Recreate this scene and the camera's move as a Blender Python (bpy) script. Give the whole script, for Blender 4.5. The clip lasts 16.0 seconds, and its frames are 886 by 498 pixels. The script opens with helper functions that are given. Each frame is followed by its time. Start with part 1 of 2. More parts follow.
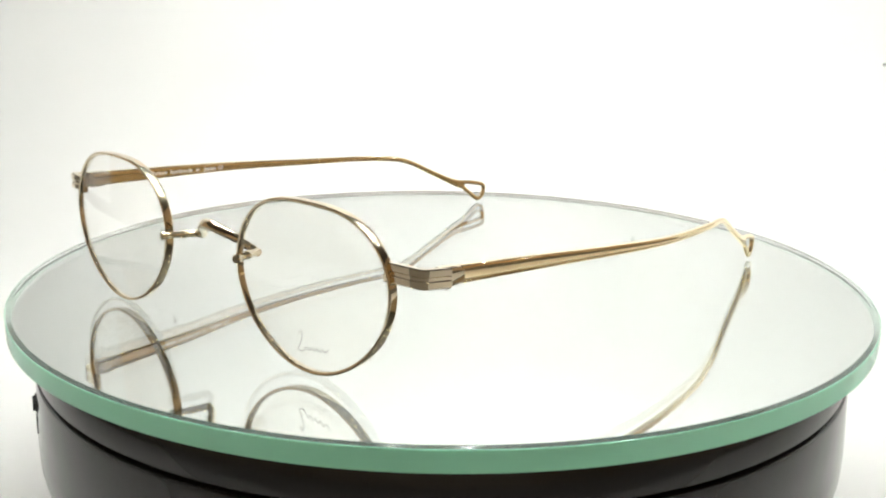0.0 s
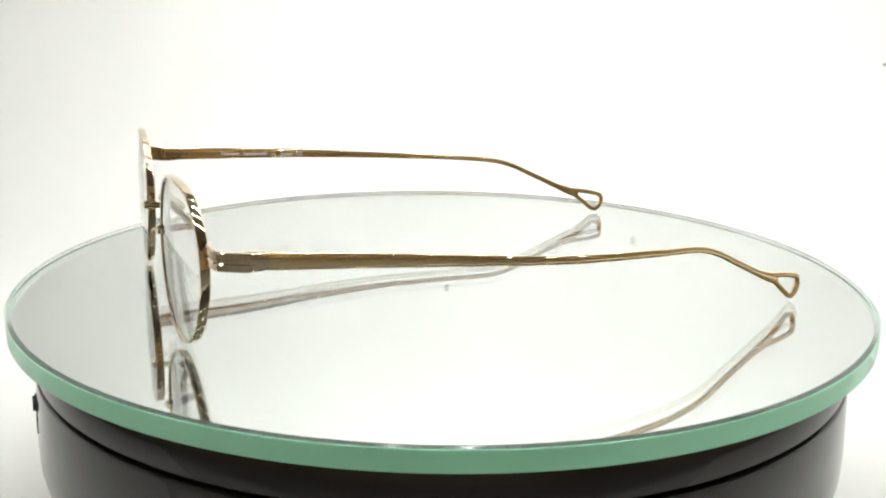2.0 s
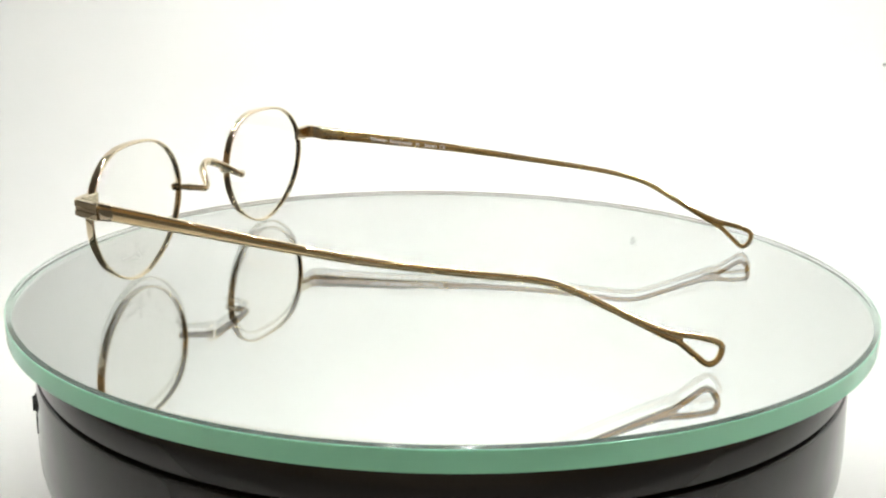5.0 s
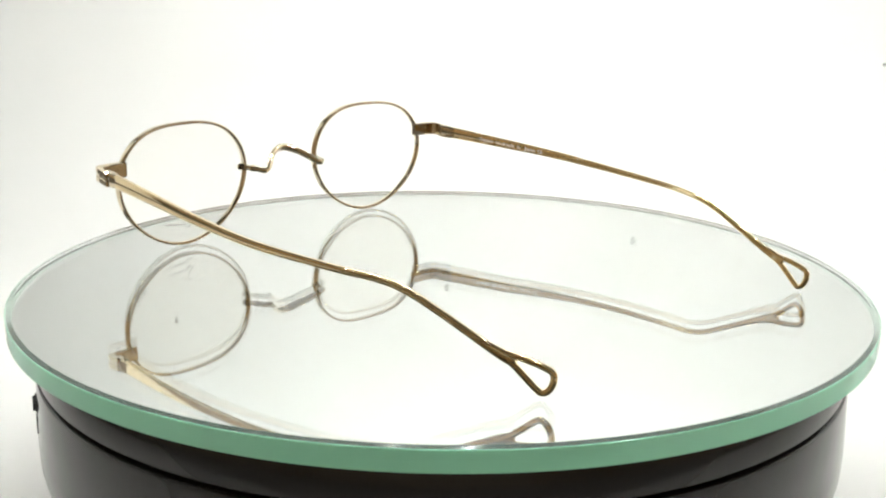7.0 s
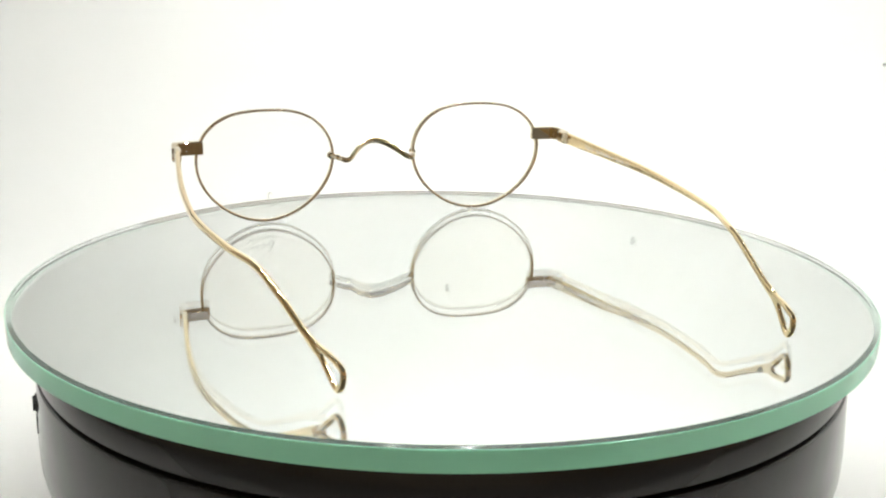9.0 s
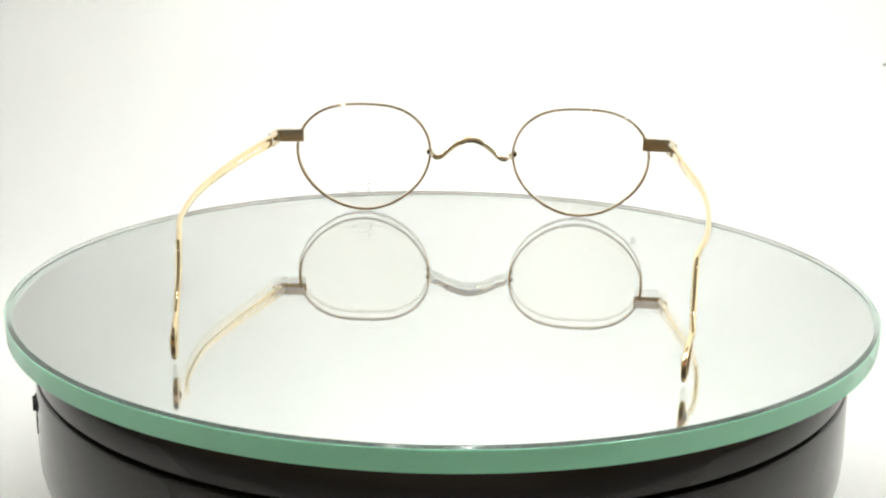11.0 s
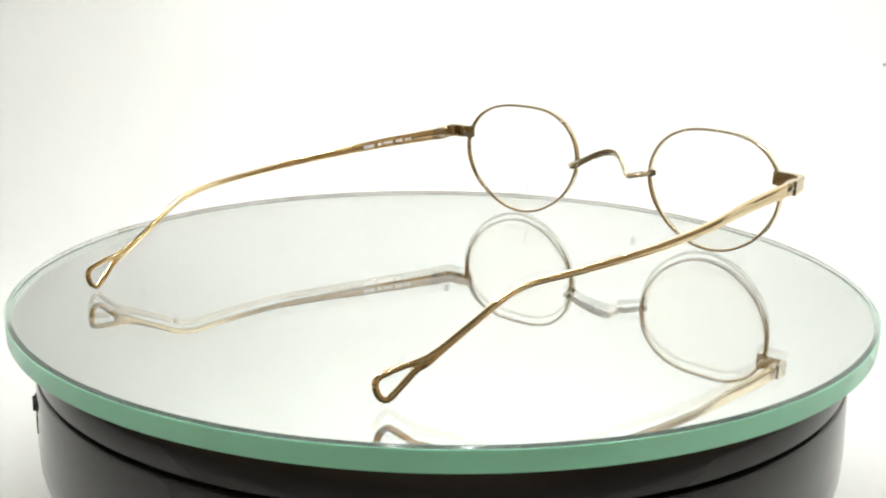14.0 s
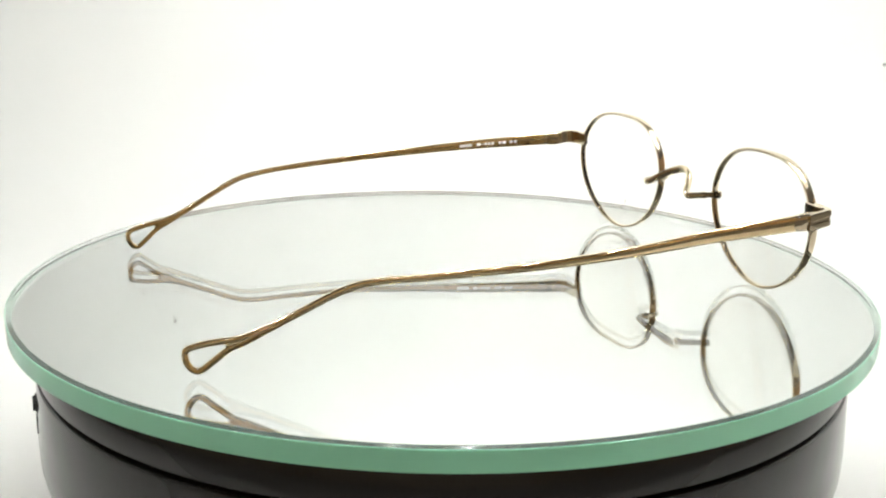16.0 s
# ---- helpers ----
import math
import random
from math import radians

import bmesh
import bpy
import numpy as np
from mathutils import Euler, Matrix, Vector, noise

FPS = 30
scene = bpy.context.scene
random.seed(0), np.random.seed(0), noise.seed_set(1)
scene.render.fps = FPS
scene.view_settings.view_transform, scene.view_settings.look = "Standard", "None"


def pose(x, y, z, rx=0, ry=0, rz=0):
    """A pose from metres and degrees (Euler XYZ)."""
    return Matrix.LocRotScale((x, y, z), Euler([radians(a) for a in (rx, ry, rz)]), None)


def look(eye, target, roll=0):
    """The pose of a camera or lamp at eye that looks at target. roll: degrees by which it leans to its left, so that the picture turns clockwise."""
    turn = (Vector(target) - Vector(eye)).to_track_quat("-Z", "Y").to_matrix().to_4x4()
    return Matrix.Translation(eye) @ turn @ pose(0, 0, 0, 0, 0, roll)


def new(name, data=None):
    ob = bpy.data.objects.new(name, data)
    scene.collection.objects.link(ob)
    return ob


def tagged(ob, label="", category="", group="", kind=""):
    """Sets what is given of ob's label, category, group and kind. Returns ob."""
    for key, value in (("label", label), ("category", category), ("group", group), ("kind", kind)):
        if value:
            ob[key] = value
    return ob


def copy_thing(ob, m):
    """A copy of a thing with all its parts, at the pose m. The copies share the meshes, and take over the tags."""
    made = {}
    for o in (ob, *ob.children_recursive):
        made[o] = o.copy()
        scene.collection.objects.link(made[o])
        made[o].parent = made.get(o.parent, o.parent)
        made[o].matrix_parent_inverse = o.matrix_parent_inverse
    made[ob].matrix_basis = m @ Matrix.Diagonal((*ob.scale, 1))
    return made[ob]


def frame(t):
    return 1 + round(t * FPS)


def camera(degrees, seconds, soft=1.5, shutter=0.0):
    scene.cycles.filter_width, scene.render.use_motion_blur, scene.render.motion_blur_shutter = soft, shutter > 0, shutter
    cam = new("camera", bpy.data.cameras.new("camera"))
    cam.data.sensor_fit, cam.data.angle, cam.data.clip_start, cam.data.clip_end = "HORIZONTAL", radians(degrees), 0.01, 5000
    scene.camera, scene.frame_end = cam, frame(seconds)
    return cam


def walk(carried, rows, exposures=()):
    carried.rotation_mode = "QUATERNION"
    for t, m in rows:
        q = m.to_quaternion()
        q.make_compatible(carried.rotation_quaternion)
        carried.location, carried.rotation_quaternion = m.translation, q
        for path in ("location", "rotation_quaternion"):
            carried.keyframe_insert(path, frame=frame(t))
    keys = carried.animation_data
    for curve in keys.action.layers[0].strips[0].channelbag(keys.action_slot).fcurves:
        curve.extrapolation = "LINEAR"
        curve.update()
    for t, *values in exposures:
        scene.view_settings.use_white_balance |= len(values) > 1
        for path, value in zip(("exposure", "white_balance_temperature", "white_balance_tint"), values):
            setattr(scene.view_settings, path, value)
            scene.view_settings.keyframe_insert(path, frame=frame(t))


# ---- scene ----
S = 0.107  # one plan unit in metres: the radius of the mirror's flat top
cam = camera(43.44, 16.0, soft=2.2)
EYE = Vector((0.0, -0.28204, 0.08051))
TILT, PAN, ROLL = radians(14.689), radians(-0.034), 0.827
AIM = EYE + Vector((math.sin(PAN) * math.cos(TILT), math.cos(PAN) * math.cos(TILT), -math.sin(TILT)))
walk(cam, [(0.0, look(EYE, AIM, ROLL)), (16.0, look(EYE, AIM, ROLL))])

# ---- world and light ----
world = bpy.data.worlds.new("studio_room")
scene.world = world
world.use_nodes = True
world.node_tree.nodes["Background"].inputs["Color"].default_value = (0.30, 0.24, 0.19, 1)
world.node_tree.nodes["Background"].inputs["Strength"].default_value = 0.28
scene.view_settings.exposure = 0.0
LED_POWER = 390.0

# ---- materials ----


def material(name, color, rough=0.5, metal=0.0, **more):
    mat = bpy.data.materials.new(name)
    mat.use_nodes = True
    b = mat.node_tree.nodes["Principled BSDF"]
    b.inputs["Base Color"].default_value = (*color, 1)
    b.inputs["Roughness"].default_value = rough
    b.inputs["Metallic"].default_value = metal
    for key, value in more.items():
        b.inputs[key.replace("_", " ")].default_value = value
    return mat


def vary(mat, scale, lo, hi, rough=None, bump=0.0, detail=4.0):
    """Noise between two colours, and noise in the gloss and the relief."""
    t = mat.node_tree
    b = t.nodes["Principled BSDF"]
    co = t.nodes.new("ShaderNodeTexCoord")
    n = t.nodes.new("ShaderNodeTexNoise")
    n.inputs["Scale"].default_value, n.inputs["Detail"].default_value = scale, detail
    t.links.new(co.outputs["Object"], n.inputs["Vector"])
    ramp = t.nodes.new("ShaderNodeValToRGB")
    ramp.color_ramp.elements[0].position, ramp.color_ramp.elements[1].position = 0.3, 0.7
    ramp.color_ramp.elements[0].color, ramp.color_ramp.elements[1].color = (*lo, 1), (*hi, 1)
    t.links.new(n.outputs["Fac"], ramp.inputs["Fac"])
    t.links.new(ramp.outputs["Color"], b.inputs["Base Color"])
    if rough:
        m = t.nodes.new("ShaderNodeMapRange")
        m.inputs["To Min"].default_value, m.inputs["To Max"].default_value = rough
        fine = t.nodes.new("ShaderNodeTexNoise")
        fine.inputs["Scale"].default_value = scale * 6
        t.links.new(co.outputs["Object"], fine.inputs["Vector"])
        t.links.new(fine.outputs["Fac"], m.inputs["Value"])
        t.links.new(m.outputs["Result"], b.inputs["Roughness"])
    if bump:
        bp = t.nodes.new("ShaderNodeBump")
        bp.inputs["Strength"].default_value, bp.inputs["Distance"].default_value = bump, 0.0002
        fine = t.nodes.new("ShaderNodeTexNoise")
        fine.inputs["Scale"].default_value = scale * 10
        t.links.new(co.outputs["Object"], fine.inputs["Vector"])
        t.links.new(fine.outputs["Fac"], bp.inputs["Height"])
        t.links.new(bp.outputs["Normal"], b.inputs["Normal"])
    return mat


PAPER = vary(material("white_paper", (0.86, 0.86, 0.85), 0.9), 6, (0.83, 0.835, 0.825), (0.87, 0.87, 0.86), bump=0.1)
WOOD = vary(material("brown_wood", (0.16, 0.08, 0.04), 0.5), 9, (0.60, 0.41, 0.24), (0.70, 0.51, 0.32), (0.4, 0.6))
WALL = vary(material("dim_wall_paint", (0.22, 0.20, 0.18), 0.9), 4, (0.15, 0.135, 0.12), (0.18, 0.165, 0.15))
GOLD = vary(material("polished_gold", (0.82, 0.64, 0.40), 0.08, 1.0), 90, (0.91, 0.72, 0.42), (0.95, 0.77, 0.47), (0.02, 0.05))
PALE = vary(material("pale_champagne_gold", (0.84, 0.72, 0.52), 0.06, 1.0), 90, (0.74, 0.63, 0.45), (0.79, 0.68, 0.50), (0.02, 0.05))
GLASS = material("clear_glass", (0.983, 1.0, 0.995), 0.0, Transmission_Weight=1.0, IOR=1.5)
# EDGE and INSIDE paint the light that would come through the glass edge.
EDGE = vary(material("green_edge_light_paint", (0.20, 0.55, 0.35), 0.12), 12, (0.33, 0.77, 0.54), (0.37, 0.83, 0.59), (0.10, 0.16))
INSIDE = material("pale_edge_light_paint", (0.80, 0.82, 0.81), 0.4)
GROUND = material("polished_glass_bevel", (0.64, 0.86, 0.75), 0.06, Transmission_Weight=0.85, IOR=1.5)
SILVER = material("mirror_silver", (0.97, 0.98, 0.975), 0.0, 1.0)
LENS = material("lens_glass", (1.0, 0.992, 0.972), 0.0, Transmission_Weight=1.0, IOR=1.24)
BLACK = vary(material("black_satin_plastic", (0.02, 0.02, 0.021), 0.2), 25, (0.015, 0.015, 0.015), (0.020, 0.020, 0.020), (0.13, 0.16))
BLACK.node_tree.nodes["Principled BSDF"].inputs["Specular IOR Level"].default_value = 0.5
GLOSS = material("black_gloss_plastic", (0.018, 0.018, 0.018), 0.12)
DARK = material("black_matt_plastic", (0.008, 0.008, 0.008), 0.6)
WHITE_INK = material("white_print", (0.82, 0.80, 0.77), 0.5)
ETCH = material("lens_print", (0.66, 0.65, 0.63), 0.6, Alpha=0.4)
DIRT = material("grey_dirt", (0.40, 0.39, 0.38), 0.9)
STEEL = material("steel_screw", (0.75, 0.72, 0.66), 0.2, 1.0)
LED = bpy.data.materials.new("led_chip")
LED.use_nodes = True
LED.node_tree.nodes["Principled BSDF"].inputs["Emission Color"].default_value = (0.968, 0.985, 0.945, 1)
LED.node_tree.nodes["Principled BSDF"].inputs["Emission Strength"].default_value = LED_POWER

# ---- building helpers ----


def part(name, bm, mat, parent=None, label="", smooth=True, limit=0.6):
    """Links a bmesh as one mesh object under a thing or a part."""
    me = bpy.data.meshes.new(name)
    bmesh.ops.recalc_face_normals(bm, faces=bm.faces)
    for e in bm.edges:
        e.smooth = len(e.link_faces) < 2 or e.calc_face_angle() < limit
    bm.to_mesh(me)
    bm.free()
    me.materials.append(mat)
    if smooth:
        me.shade_smooth()
    for f in me.polygons:
        if len(f.vertices) > 4:
            f.use_smooth = False
    ob = new(name, me)
    if parent is not None:
        ob.parent = parent
    if label:
        ob["label"] = label
    return ob


def spline(knots, steps):
    """A smooth curve through knots (tuples of any length), with that many steps from knot to knot."""
    k = [np.array(a, float) for a in knots]
    k = [2 * k[0] - k[1]] + k + [2 * k[-1] - k[-2]]
    out = []
    for i in range(1, len(k) - 2):
        for j in range(steps):
            s = j / steps
            a, b, c, d = k[i - 1:i + 3]
            out.append(0.5 * (2 * b + (c - a) * s + (2 * a - 5 * b + 4 * c - d) * s * s + (3 * b - a - 3 * c + d) * s ** 3))
    out.append(k[-2])
    return out


def rounded(w, h, r, n=3):
    """The outline of a rounded rectangle, w by h, as points."""
    r = min(r, w / 2 * 0.999, h / 2 * 0.999)
    out = []
    for q, (sx, sy) in enumerate(((1, 1), (-1, 1), (-1, -1), (1, -1))):
        for i in range(n + 1):
            a = (q + i / n) * math.pi / 2
            out.append((sx * (w / 2 - r) + r * math.cos(a), sy * (h / 2 - r) + r * math.sin(a)))
    return out


def sweep(bm, path, section, up, closed=False):
    """Carries section(i), a list of (across, along up), along path; up(i) gives the section's upward way."""
    rings, count = [], len(path)
    for i, p in enumerate(path):
        p = Vector(p)
        a = Vector(path[(i - 1) % count] if closed or i else path[0])
        b = Vector(path[(i + 1) % count] if closed or i < count - 1 else path[-1])
        way = (b - a).normalized()
        u = Vector(up(i))
        u = (u - way * u.dot(way)).normalized()
        side = way.cross(u)
        rings.append([bm.verts.new((p + side * x + u * y) * S) for x, y in section(i)])
    n = len(rings[0])
    for i in range(count if closed else count - 1):
        a, b = rings[i], rings[(i + 1) % count]
        for j in range(n):
            bm.faces.new((a[j], a[(j + 1) % n], b[(j + 1) % n], b[j]))
    if not closed:
        bm.faces.new(rings[0][::-1])
        bm.faces.new(rings[-1])


def slab(bm, outline, low, high, edge):
    """A plate on an outline of (x, y, z) points, from low to high about z, with its upper and lower edges eased."""
    rings = []
    for h, k in ((low, edge), (low + edge, 0), (high - edge, 0), (high, edge)):
        ring = []
        for i, p in enumerate(outline):
            p, a, b = Vector(p), Vector(outline[i - 1]), Vector(outline[(i + 1) % len(outline)])
            inward = ((a - p).normalized() + (b - p).normalized())
            inward.z = 0
            turn = (p - a).cross(b - p).z * slab_sense(outline)
            inward = inward.normalized() * (1 if turn > 0 else -1) if inward.length > 0.02 else Vector()
            ring.append(bm.verts.new((p + inward * k + Vector((0, 0, h))) * S))
        rings.append(ring)
    n = len(outline)
    for a, b in zip(rings, rings[1:]):
        for j in range(n):
            bm.faces.new((a[j], a[(j + 1) % n], b[(j + 1) % n], b[j]))
    bm.faces.new(rings[0][::-1])
    bm.faces.new(rings[-1])


def slab_sense(outline):
    """1 for an outline that runs anticlockwise, -1 for clockwise."""
    area = sum(outline[i - 1][0] * p[1] - p[0] * outline[i - 1][1] for i, p in enumerate(outline))
    return 1 if area > 0 else -1


def turned(bm, outline, segments=192, caps=True):
    """Turns an outline of (radius, height) round the z axis."""
    rings = []
    for r, z in outline:
        rings.append([bm.verts.new((r * S * math.cos(2 * math.pi * k / segments), r * S * math.sin(2 * math.pi * k / segments), z * S)) for k in range(segments)])
    for a, b in zip(rings, rings[1:]):
        for k in range(segments):
            bm.faces.new((a[k], a[(k + 1) % segments], b[(k + 1) % segments], b[k]))
    if caps:
        bm.faces.new(rings[0])
        bm.faces.new(rings[-1])


def box(bm, x0, x1, y0, y1, z0, z1, bevel=0.0):
    """A box in metres."""
    made = bmesh.ops.create_cube(bm, size=1)["verts"]
    for v in made:
        v.co = Vector((x0 + (v.co.x + 0.5) * (x1 - x0), y0 + (v.co.y + 0.5) * (y1 - y0), z0 + (v.co.z + 0.5) * (z1 - z0)))
    if bevel:
        bmesh.ops.bevel(bm, geom=list({e for v in made for e in v.link_edges}), offset=bevel, segments=2, affect="EDGES")


# ---- the room round the set ----
FLOOR = -0.62 * S
BACK, TOP, FRONT = 0.46, 0.575, -0.20
HOOD = TOP - 0.006


def studio():
    bm = bmesh.new()
    profile = [(FRONT, FLOOR), (0.20, FLOOR)]
    for i in range(1, 17):
        a = i / 16 * math.pi / 2
        profile.append((0.20 + 0.26 * math.sin(a), FLOOR + 0.26 * (1 - math.cos(a))))
    profile.append((BACK, HOOD - 0.03))
    rows = [[bm.verts.new((x, y, z)) for y, z in profile] for x in (-0.45, 0.47)]
    for i in range(len(profile) - 1):
        bm.faces.new((rows[0][i], rows[1][i], rows[1][i + 1], rows[0][i + 1]))
    ob = part("backdrop", bm, PAPER)
    mod = ob.modifiers.new("thickness", "SOLIDIFY")
    mod.thickness, mod.offset = 0.0012, 0
    tagged(ob, "seamless white paper sweep behind the turntable", "backdrop", kind="structure")
    low = FLOOR - 0.002
    for name, mat, label, b in (("floor", WALL, "plain dark grey table top under the set", (-1.0, 1.0, -1.1, 0.9, low - 0.02, low)),
                                ("ceiling", WALL, "plain dim ceiling of the room", (-1.0, 1.0, -1.1, 0.9, TOP, TOP + 0.02)),
                                ("wall_west", WOOD, "plain brown wooden room wall", (-1.02, -1.0, -1.1, 0.9, low, TOP)),
                                ("wall_east", WOOD, "plain brown wooden room wall", (1.0, 1.02, -1.1, 0.9, low, TOP)),
                                ("wall_south", WOOD, "plain brown wooden room wall", (-1.0, 1.0, -1.12, -1.1, low, TOP)),
                                ("wall_north", WALL, "plain dim room wall", (-1.0, 1.0, 0.9, 0.92, low, TOP))):
        bm = bmesh.new()
        box(bm, *b)
        tagged(part(name, bm, mat), label, name.split("_")[0], kind="structure")
    # Unseen white boards added to bounce light onto both sides of the backdrop.
    for name, x in (("side_board_west", -0.54), ("side_board_east", 0.48)):
        bm = bmesh.new()
        box(bm, x, x + 0.006, 0.16, BACK, FLOOR, HOOD - 0.03, 0.001)
        tagged(part(name, bm, PAPER), "added white reflector board, out of view, that brightens the paper's side", "wall", kind="structure")


def light_bar():
    bar = new("led_light_bar")
    bm = bmesh.new()
    box(bm, -0.45, 0.45, -0.010, 0.010, 0.0, 0.008, 0.001)
    part("housing", bm, STEEL, bar)
    for k in range(10):
        bm = bmesh.new()
        x = -0.414 + 0.092 * k
        box(bm, x - 0.006, x + 0.006, -0.006, 0.006, -0.0020, -0.0005)
        part("led", bm, LED, bar, "glowing white LED")
    return tagged(bar, "slim metal bar of white LEDs under the grey lamp board", "light bar", "light bars")


def lamp_board():
    bm = bmesh.new()
    box(bm, -0.24, 0.24, -0.30, 0.24, HOOD, TOP - 0.0005, 0.001)
    return tagged(part("lamp_board", bm, WALL), "plain grey board that carries the light bars", "board")


def paper_specks():
    """Small grey spots of dirt on the paper."""
    bm = bmesh.new()
    for x, z, size in ((0.0023, 0.138, 0.0018), (-0.1872, 0.165, 0.0015), (0.1267, 0.0995, 0.0018), (0.2781, 0.2015, 0.0013), (-0.207, 0.1445, 0.0012), (0.2632, 0.0208, 0.0013)):
        a = math.acos(min(1, max(-1, 1 - (z - FLOOR) / 0.26)))
        y = 0.20 + 0.26 * math.sin(a)
        n = Vector((0, -math.sin(a), math.cos(a)))
        made = bmesh.ops.create_icosphere(bm, subdivisions=2, radius=size)["verts"]
        for v in made:
            v.co = v.co - n * v.co.dot(n) * 0.8 + Vector((x, y, z)) + n * 0.0017
    return tagged(part("paper_speck", bm, DIRT), "small grey specks of dirt on the white paper", "dirt", kind="stuff")


studio()
paper_specks()
lamp_board()
bar = light_bar()
bar.matrix_basis = pose(0.08, -0.25, HOOD - 0.0096)
for y in (-0.08, 0.09, 0.26):
    copy_thing(bar, pose(0.08, y, HOOD - 0.0096))


# ---- the turntable ----
def turntable():
    table = new("turntable")
    bm = bmesh.new()
    turned(bm, [(0.3, -0.055), (0.925, -0.055), (0.945, -0.060), (0.953, -0.072), (0.955, -0.140), (0.950, -0.145), (0.3, -0.145)])
    part("top_ring", bm, GLOSS, table, "glossy black upper ring")
    bm = bmesh.new()
    turned(bm, [(0.3, -0.13), (0.935, -0.13), (0.935, -0.17), (0.3, -0.17)])
    part("gap_seal", bm, DARK, table, "dark gap between ring and housing")
    bm = bmesh.new()
    turned(bm, [(0.3, -0.152), (0.950, -0.152), (0.956, -0.156), (0.958, -0.164), (0.961, -0.25), (0.9625, -0.30), (0.961, -0.35), (0.9565, -0.375), (0.944, -0.405), (0.921, -0.435), (0.885, -0.467), (0.85, -0.50), (0.82, -0.545), (0.80, -0.57), (0.78, -0.575), (0.3, -0.575)])
    part("housing", bm, BLACK, table, "glossy black rounded housing")
    for k in range(4):
        a = math.pi / 4 + k * math.pi / 2
        bm = bmesh.new()
        bmesh.ops.create_cone(bm, segments=24, radius1=0.006, radius2=0.007, depth=0.05 * S, cap_ends=True)
        bmesh.ops.translate(bm, verts=bm.verts, vec=(0.68 * S * math.cos(a), 0.68 * S * math.sin(a), -0.597 * S))
        part("rubber_foot", bm, DARK, table)
    bm = bmesh.new()
    box(bm, 0.952 * S, 0.968 * S, -0.03 * S, 0.03 * S, -0.226 * S, -0.198 * S, 0.0006)
    switch = part("switch", bm, DARK, table, "small black rocker switch")
    switch.rotation_euler.z = radians(201.3)
    bm = bmesh.new()
    box(bm, 0.955 * S, 0.9635 * S, -0.012 * S, 0.012 * S, -0.285 * S, -0.238 * S, 0.0003)
    slot = part("switch_plate", bm, DARK, table, "thin black plate under the switch")
    slot.rotation_euler.z = radians(201.3)
    return tagged(table, "glossy black round motorised display turntable", "turntable")


def mirror_disc():
    disc = new("mirror_disc")
    glass = bmesh.new()
    t = 0.0447
    turned(glass, [(0.9985, 0.0), (1.0085, -0.0028), (1.0085, -t)], caps=True)
    ob = part("glass_plate", glass, GLASS, disc, "thick clear glass with polished green edge", limit=0.3)
    ob.data.materials.append(GROUND)
    for f in ob.data.polygons:
        flat = abs(f.normal.z)
        if 0.35 < flat < 0.9999:
            f.material_index = 1
    ob.visible_shadow = False
    # Added opaque band: green outside, pale inside like white paper seen through glass.
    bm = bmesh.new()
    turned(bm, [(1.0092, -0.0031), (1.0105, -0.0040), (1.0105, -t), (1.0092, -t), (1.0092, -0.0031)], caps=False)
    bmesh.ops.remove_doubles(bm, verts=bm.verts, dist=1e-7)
    band = part("painted_edge_band", bm, EDGE, disc, "added glossy band, sea-green outside, pale inside, painted for light through the glass")
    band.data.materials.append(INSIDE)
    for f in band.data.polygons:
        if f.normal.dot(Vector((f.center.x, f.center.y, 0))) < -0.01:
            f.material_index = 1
    bm = bmesh.new()
    turned(bm, [(1.004, -t - 0.0005), (1.004, -t - 0.0013)])
    part("silvering", bm, SILVER, disc, "mirror silvering under the glass")
    bm = bmesh.new()
    turned(bm, [(0.6, -t - 0.0014), (0.6, -0.0553)])
    part("adhesive_pad", bm, DARK, disc)
    return tagged(disc, "round mirror of thick green-edged glass on the turntable", "mirror plate")


turntable()
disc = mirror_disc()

# ---- the eyeglasses ----
MID = 0.0243
LENS_X, LENS_Z = 0.325, 0.167


def rim_radius(a):
    return 0.1793 + 0.0058 * math.sin(a) - 0.0008 * math.cos(a) + 0.0193 * math.cos(2 * a) + 0.0072 * math.sin(3 * a)


def lens_point(s, a, k=1.0, push=0.0):
    """A point of the lens's bowed surface: s is the side, a the angle, k the share of the way out to the rim."""
    r = rim_radius(a) * k
    u, w = r * math.cos(a), r * math.sin(a)
    y = 0.691 - r * r / 2.5 - 0.06 * (LENS_X + u - 0.12)
    return Vector((MID + s * (LENS_X + u), y + push, LENS_Z + w))


TEMPLE = {}  # side: the points of the temple (across, along, height, tall, thick)


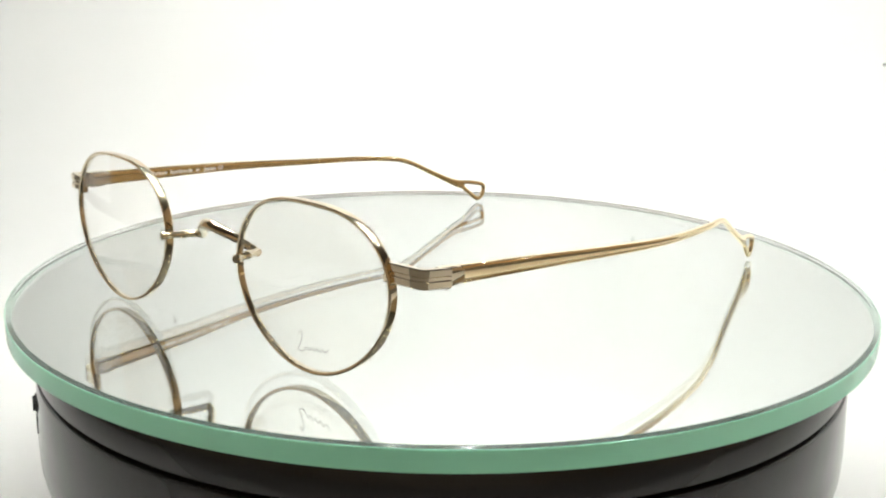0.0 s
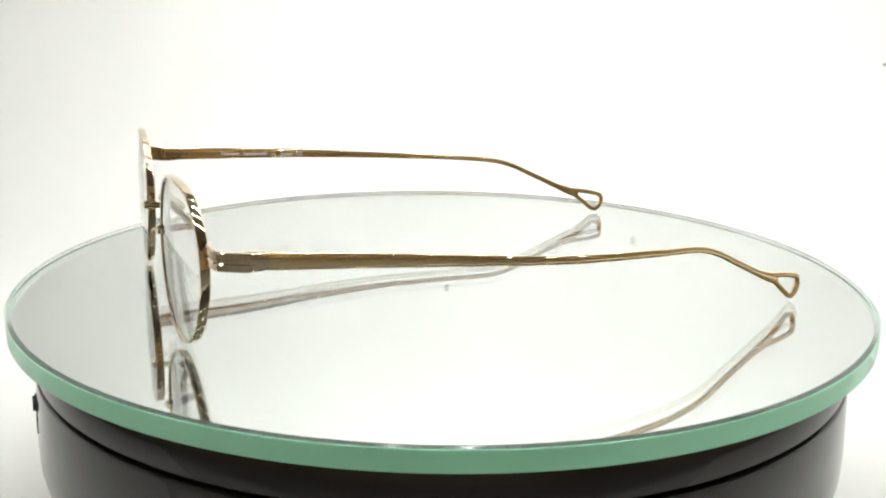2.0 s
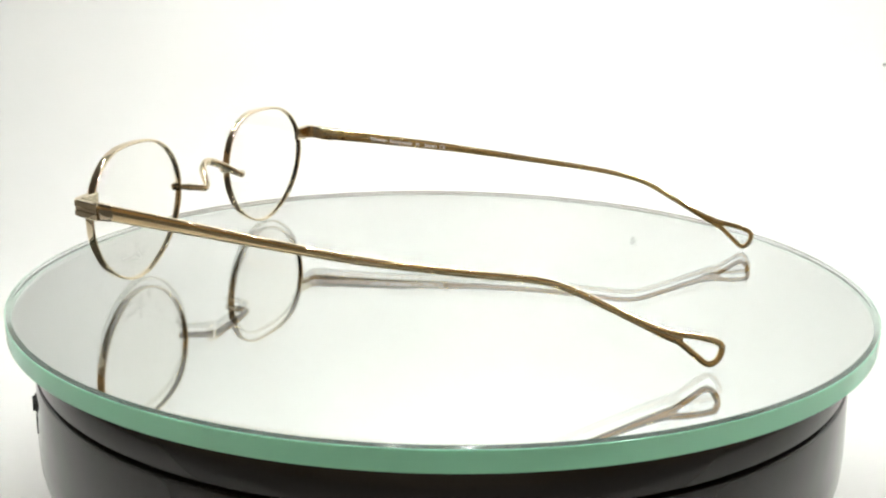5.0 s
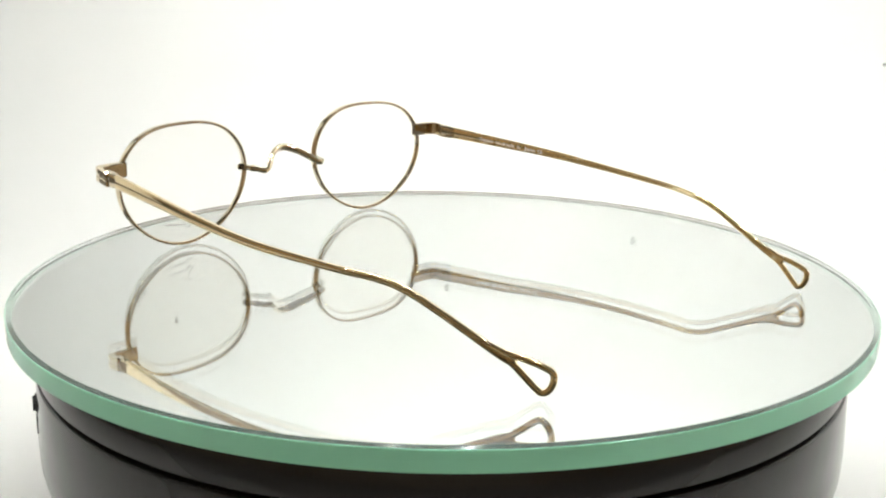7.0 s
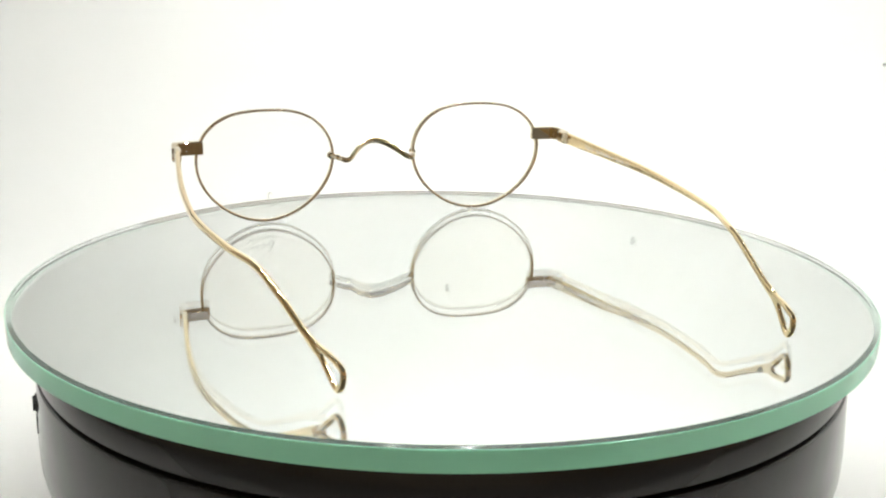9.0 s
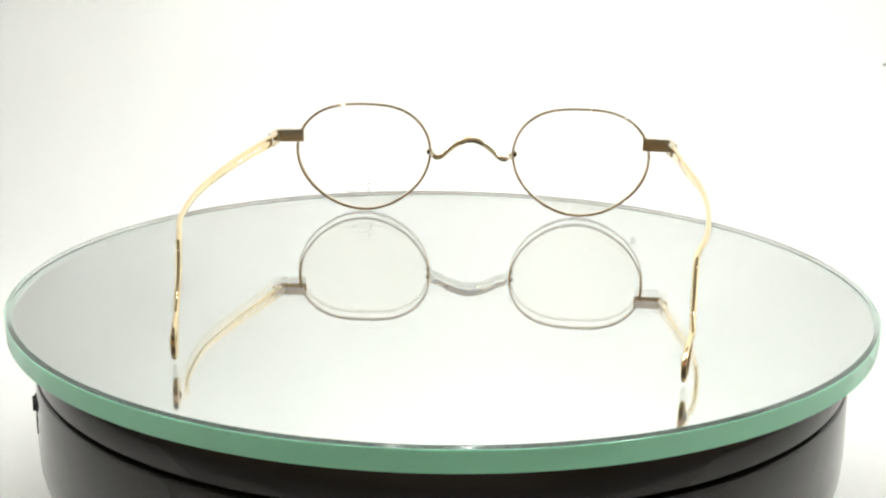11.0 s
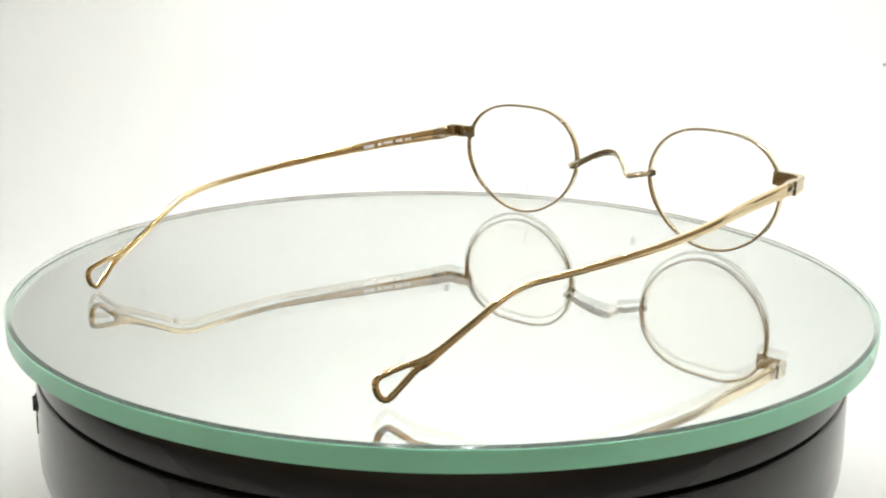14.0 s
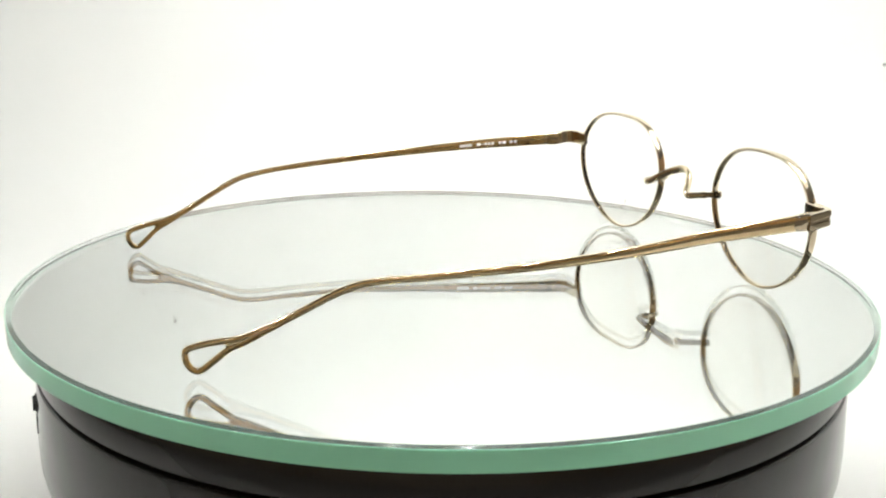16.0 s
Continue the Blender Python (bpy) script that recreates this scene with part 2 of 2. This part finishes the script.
def eyeglasses():
    g = new("eyeglasses")
    for s in (-1, 1):
        n = 120
        bm = bmesh.new()
        path = [lens_point(s, 2 * math.pi * i / n) for i in range(n)]
        sec = rounded(0.0074, 0.0195, 0.0032, 4)
        sweep(bm, path, lambda i: sec, lambda i: (0, 1, 0), closed=True)
        rim = part("rim", bm, PALE, g)
        bm = bmesh.new()
        layers = []
        for push in (0.0055, -0.0065):
            c = bm.verts.new(lens_point(s, 0, 0, push) * S)
            rings = [[bm.verts.new(lens_point(s, 2 * math.pi * i / 72, k, push) * S) for i in range(72)] for k in (0.25, 0.5, 0.75, 0.985)]
            for i in range(72):
                bm.faces.new((c, rings[0][i], rings[0][(i + 1) % 72]))
                for a, b in zip(rings, rings[1:]):
                    bm.faces.new((a[i], a[(i + 1) % 72], b[(i + 1) % 72], b[i]))
            layers.append(rings[-1])
        for i in range(72):
            j = (i + 1) % 72
            bm.faces.new((layers[0][i], layers[0][j], layers[1][j], layers[1][i]))
        lens = part("lens", bm, LENS, g, "clear demo lens")
        lens.visible_shadow = False
        # end piece: two bars and a recessed core, from the rim round the corner to the hinge
        bm = bmesh.new()
        plan = [(0.504, 0.6390), (0.504, 0.6530), (0.555, 0.6485), (0.580, 0.6455), (0.5885, 0.6395), (0.5915, 0.628), (0.5970, 0.580), (0.5840, 0.5785), (0.5790, 0.623), (0.5715, 0.6315)]
        core = [(0.504, 0.6393), (0.504, 0.6513), (0.555, 0.6468), (0.5795, 0.6438), (0.5870, 0.6385), (0.5898, 0.628), (0.5953, 0.582), (0.5843, 0.5790), (0.5793, 0.623), (0.5715, 0.6318)]
        for shape, low, high in ((plan, 0.0026, 0.0180), (core, -0.0055, 0.0055), (plan, -0.0180, -0.0026)):
            slab(bm, [(s * x + MID, y, 0.2310 - 0.10 * (0.655 - y)) for x, y in shape], low, high, 0.0022 if shape is plan else 0.0)
        part("end_piece", bm, PALE, g, "gold end piece with a groove along it")
        bm = bmesh.new()
        sweep(bm, [(s * 0.5800 + MID, 0.600, 0.2250), (s * 0.5815 + MID, 0.580, 0.2238), (s * 0.5835 + MID, 0.560, 0.2232), (s * 0.5845 + MID, 0.543, 0.2228)], lambda i: rounded((0.020, 0.022, 0.021, 0.016)[i], (0.037, 0.038, 0.037, 0.031)[i], 0.008, 4), lambda i: (0, 0, 1))
        hinge = part("hinge", bm, PALE, g, "rounded gold hinge")
        bm = bmesh.new()
        bmesh.ops.create_cone(bm, segments=20, radius1=0.0050 * S, radius2=0.0050 * S, depth=0.026 * S, cap_ends=True)
        bmesh.ops.translate(bm, verts=bm.verts, vec=Vector((s * 0.573 + MID, 0.592, 0.2243)) * S)
        part("barrel", bm, PALE, hinge, "small round hinge barrel")
        # temple
        bm = bmesh.new()
        shift = (0, 0.001, 0.006, 0.011, 0.010, 0.004, 0.002, 0, 0, 0, 0, 0) if s < 0 else (0, -0.014, -0.011, -0.017, -0.020, -0.026, -0.023, -0.014, -0.006, 0, 0, 0)
        knots = [(0.585, 0.548, 0.2228, 0.034, 0.014), (0.607, 0.35, 0.2135, 0.028, 0.013), (0.618, 0.15, 0.2005, 0.022, 0.0125), (0.615, -0.05, 0.187, 0.0175, 0.0125), (0.588, -0.25, 0.1765, 0.015, 0.0125),
                 (0.562, -0.36, 0.1675, 0.0145, 0.0125), (0.547, -0.42, 0.152, 0.0145, 0.0125), (0.528, -0.49, 0.119, 0.0145, 0.012), (0.510, -0.56, 0.0855, 0.0165, 0.0115), (0.500, -0.598, 0.0695, 0.022, 0.0108), (0.494, -0.618, 0.0625, 0.024, 0.0104), (0.491, -0.631, 0.0605, 0.013, 0.010)]
        knots = [(k[0] + d, *k[1:]) for k, d in zip(knots, shift)]
        pts = spline(knots, 8)
        TEMPLE[s] = pts
        path = [(s * p[0] + MID, p[1], p[2]) for p in pts]
        sweep(bm, path, lambda i: rounded(pts[i][4], pts[i][3], 0.0048), lambda i: (0, 0, 1))
        temple = part("temple", bm, GOLD, g)
        bm = bmesh.new()
        corner = [(-0.600, 0.0725), (-0.622, 0.069), (-0.655, 0.0655), (-0.688, 0.0580), (-0.7005, 0.051), (-0.7025, 0.037), (-0.697, 0.022), (-0.687, 0.0125), (-0.675, 0.0125), (-0.655, 0.028), (-0.628, 0.0505), (-0.608, 0.062)]
        path = spline([(s * (0.476 + 0.25 * (y + 0.69)) + MID, y, z) for y, z in corner], 4)
        sweep(bm, path, lambda i: rounded(0.0125, 0.0105, 0.004), lambda i: (1, 0, 0))
        part("tip_loop", bm, GOLD, temple, "open triangular gold temple tip")
    # bridge: a flat bowed saddle on two short posts
    bm = bmesh.new()
    half = [(-0.108, 0.618, 0.182, 0.017), (-0.097, 0.612, 0.1805, 0.017), (-0.084, 0.615, 0.186, 0.0175), (-0.064, 0.632, 0.2015, 0.019), (-0.040, 0.651, 0.2165, 0.021), (-0.016, 0.661, 0.2255, 0.022)]
    knots = half + [(0.0, 0.663, 0.2270, 0.022)] + [(-x, y, z, w) for x, y, z, w in half[::-1]]
    pts = spline(knots, 6)
    sweep(bm, [(p[0] + MID, p[1], p[2]) for p in pts], lambda i: rounded(0.014, pts[i][3], 0.0065), lambda i: (0, -0.6, 0.8))
    part("bridge", bm, PALE, g, "curved gold saddle bridge")
    for s in (-1, 1):
        bm = bmesh.new()
        a, b = Vector((s * 0.130 + MID, 0.692, 0.185)), Vector((s * 0.104 + MID, 0.615, 0.182))
        widths = ((0, 0.015), (0.04, 0.020), (0.18, 0.020), (0.22, 0.0145), (0.5, 0.015), (0.54, 0.018), (0.66, 0.018), (0.70, 0.015), (0.9, 0.016), (1.0, 0.016))
        sweep(bm, [a.lerp(b, k) for k, w in widths], lambda i: rounded(widths[i][1], widths[i][1], widths[i][1] / 2), lambda i: (0, 0, 1))
        part("bridge_post", bm, PALE, g)
    return tagged(g, "round gold wire-rimmed eyeglasses with open temples, on the mirror plate", "eyeglasses")


glasses = eyeglasses()


def words(text, cap, parent, m, length=0.0):
    """Flat printed letters as a mesh, of that cap height (and length) in plan units, lying at the pose m."""
    curve = bpy.data.curves.new("lettering", "FONT")
    curve.body, curve.size, curve.extrude = text, cap * S / 0.7, 0.00001
    ob = bpy.data.objects.new("lettering", curve)
    me = bpy.data.meshes.new_from_object(ob)
    bpy.data.objects.remove(ob)
    xs = [v.co.x for v in me.vertices]
    if length:
        k = length * S / (max(xs) - min(xs))
        for v in me.vertices:
            v.co.x = (v.co.x - min(xs)) * k
    me.materials.clear()
    me.materials.append(WHITE_INK)
    made = new("lettering", me)
    made.parent, made.matrix_basis = parent, m
    made["label"] = "white printed lettering"
    return made


def print_marks(g):
    temples = [c for c in g.children if c.name.startswith("temple")]
    west, east = temples
    along = lambda s, y, k: float(np.interp(-y, [-p[1] for p in TEMPLE[s]], [p[k] for p in TEMPLE[s]]))
    bend = lambda y, s=1: along(s, y, 0)
    tall = lambda y, s=1: along(s, y, 2)
    thin = lambda y, s=1: along(s, y, 4) / 2
    for text, y0, y1 in (("Titanium", 0.436, 0.384), ("handmade", 0.372, 0.304), ("in", 0.292, 0.282), ("Japan", 0.267, 0.228), ("CE", 0.219, 0.202)):
        a = Vector((bend(y0) - thin(y0) - 0.0012 + MID, y0, tall(y0) - 0.005)) * S
        b = Vector((bend(y1) - thin(y1) - 0.0012 + MID, y1, tall(y1) - 0.005)) * S
        x = (b - a).normalized()
        z = x.cross(Vector((0, 0, 1))).normalized()
        m = Matrix((x, z.cross(x), z)).transposed().to_4x4()
        words(text, 0.0105, east, Matrix.Translation(a) @ m, y0 - y1)
    # writing too small to read on the other temple: plain bars
    for y0, y1, h in ((0.278, 0.316, 0.009), (0.331, 0.343, 0.008), (0.346, 0.352, 0.0025), (0.355, 0.363, 0.008), (0.366, 0.374, 0.008), (0.377, 0.385, 0.008), (0.400, 0.408, 0.008), (0.411, 0.422, 0.008), (0.434, 0.443, 0.008), (0.447, 0.456, 0.008)):
        bm = bmesh.new()
        path = [(-bend(y, -1) + thin(y, -1) + MID, y, tall(y, -1)) for y in (y0, y1)]
        sweep(bm, path, lambda i: rounded(0.0012, h, 0.0005, 1), lambda i: (0, 0, 1))
        part("print_bar", bm, WHITE_INK, west, "white printed bar")
    # pale mark on one lens: plain strokes
    lens = [c for c in g.children if c.name.startswith("lens")][0]
    strokes = (((0.004, 0.034), (0.010, 0.040), (0.014, 0.032), (0.008, 0.016), (0.000, 0.003)),
               ((0.000, 0.003), (0.012, 0.000), (0.022, 0.010), (0.028, 0.004), (0.034, 0.011), (0.040, 0.004), (0.046, 0.011), (0.052, 0.004), (0.058, 0.011), (0.064, 0.005), (0.074, 0.013)))
    for stroke in strokes:
        path = []
        for dx, dz in spline(stroke, 5):
            x, z = -0.276 - dx * 1.15, 0.042 + dz + dx * 0.12
            u, w = -(x - MID) - LENS_X, z - LENS_Z
            path.append((x, 0.691 - (u * u + w * w) / 2.5 - 0.06 * (LENS_X + u - 0.12) + 0.0062, z))
        bm = bmesh.new()
        sweep(bm, path, lambda i: rounded(0.0022, 0.0006, 0.0002, 1), lambda i: (0, 1, 0))
        part("mark", bm, ETCH, lens, "pale grey stroke of a lens mark")


print_marks(glasses)


# ---- what moves ----
def motions():
    # the table turns a little unevenly: degrees ahead of an even pace
    uneven = [(0.0, 0.0), (3.0, -0.1), (5.0, -0.25), (7.0, -0.4), (9.0, -0.25), (11.0, 0.05), (12.5, 0.25), (14.0, 0.42), (16.0, 0.6)]
    times, ahead = [k[0] for k in uneven], [k[1] for k in uneven]
    spin = lambda t: 20.905 - 12.8376 * (t - 9.0) + float(np.interp(t, times, ahead))
    rows = [(t * 0.5, pose(0, 0, 0, 0, 0, spin(t * 0.5))) for t in range(33)]
    walk(glasses, rows)
    walk(disc, [(float(t), pose(0, 0, 0, 0, 0, float(spin(t)))) for t in np.arange(0.0, 16.01, 1.0)])


motions()
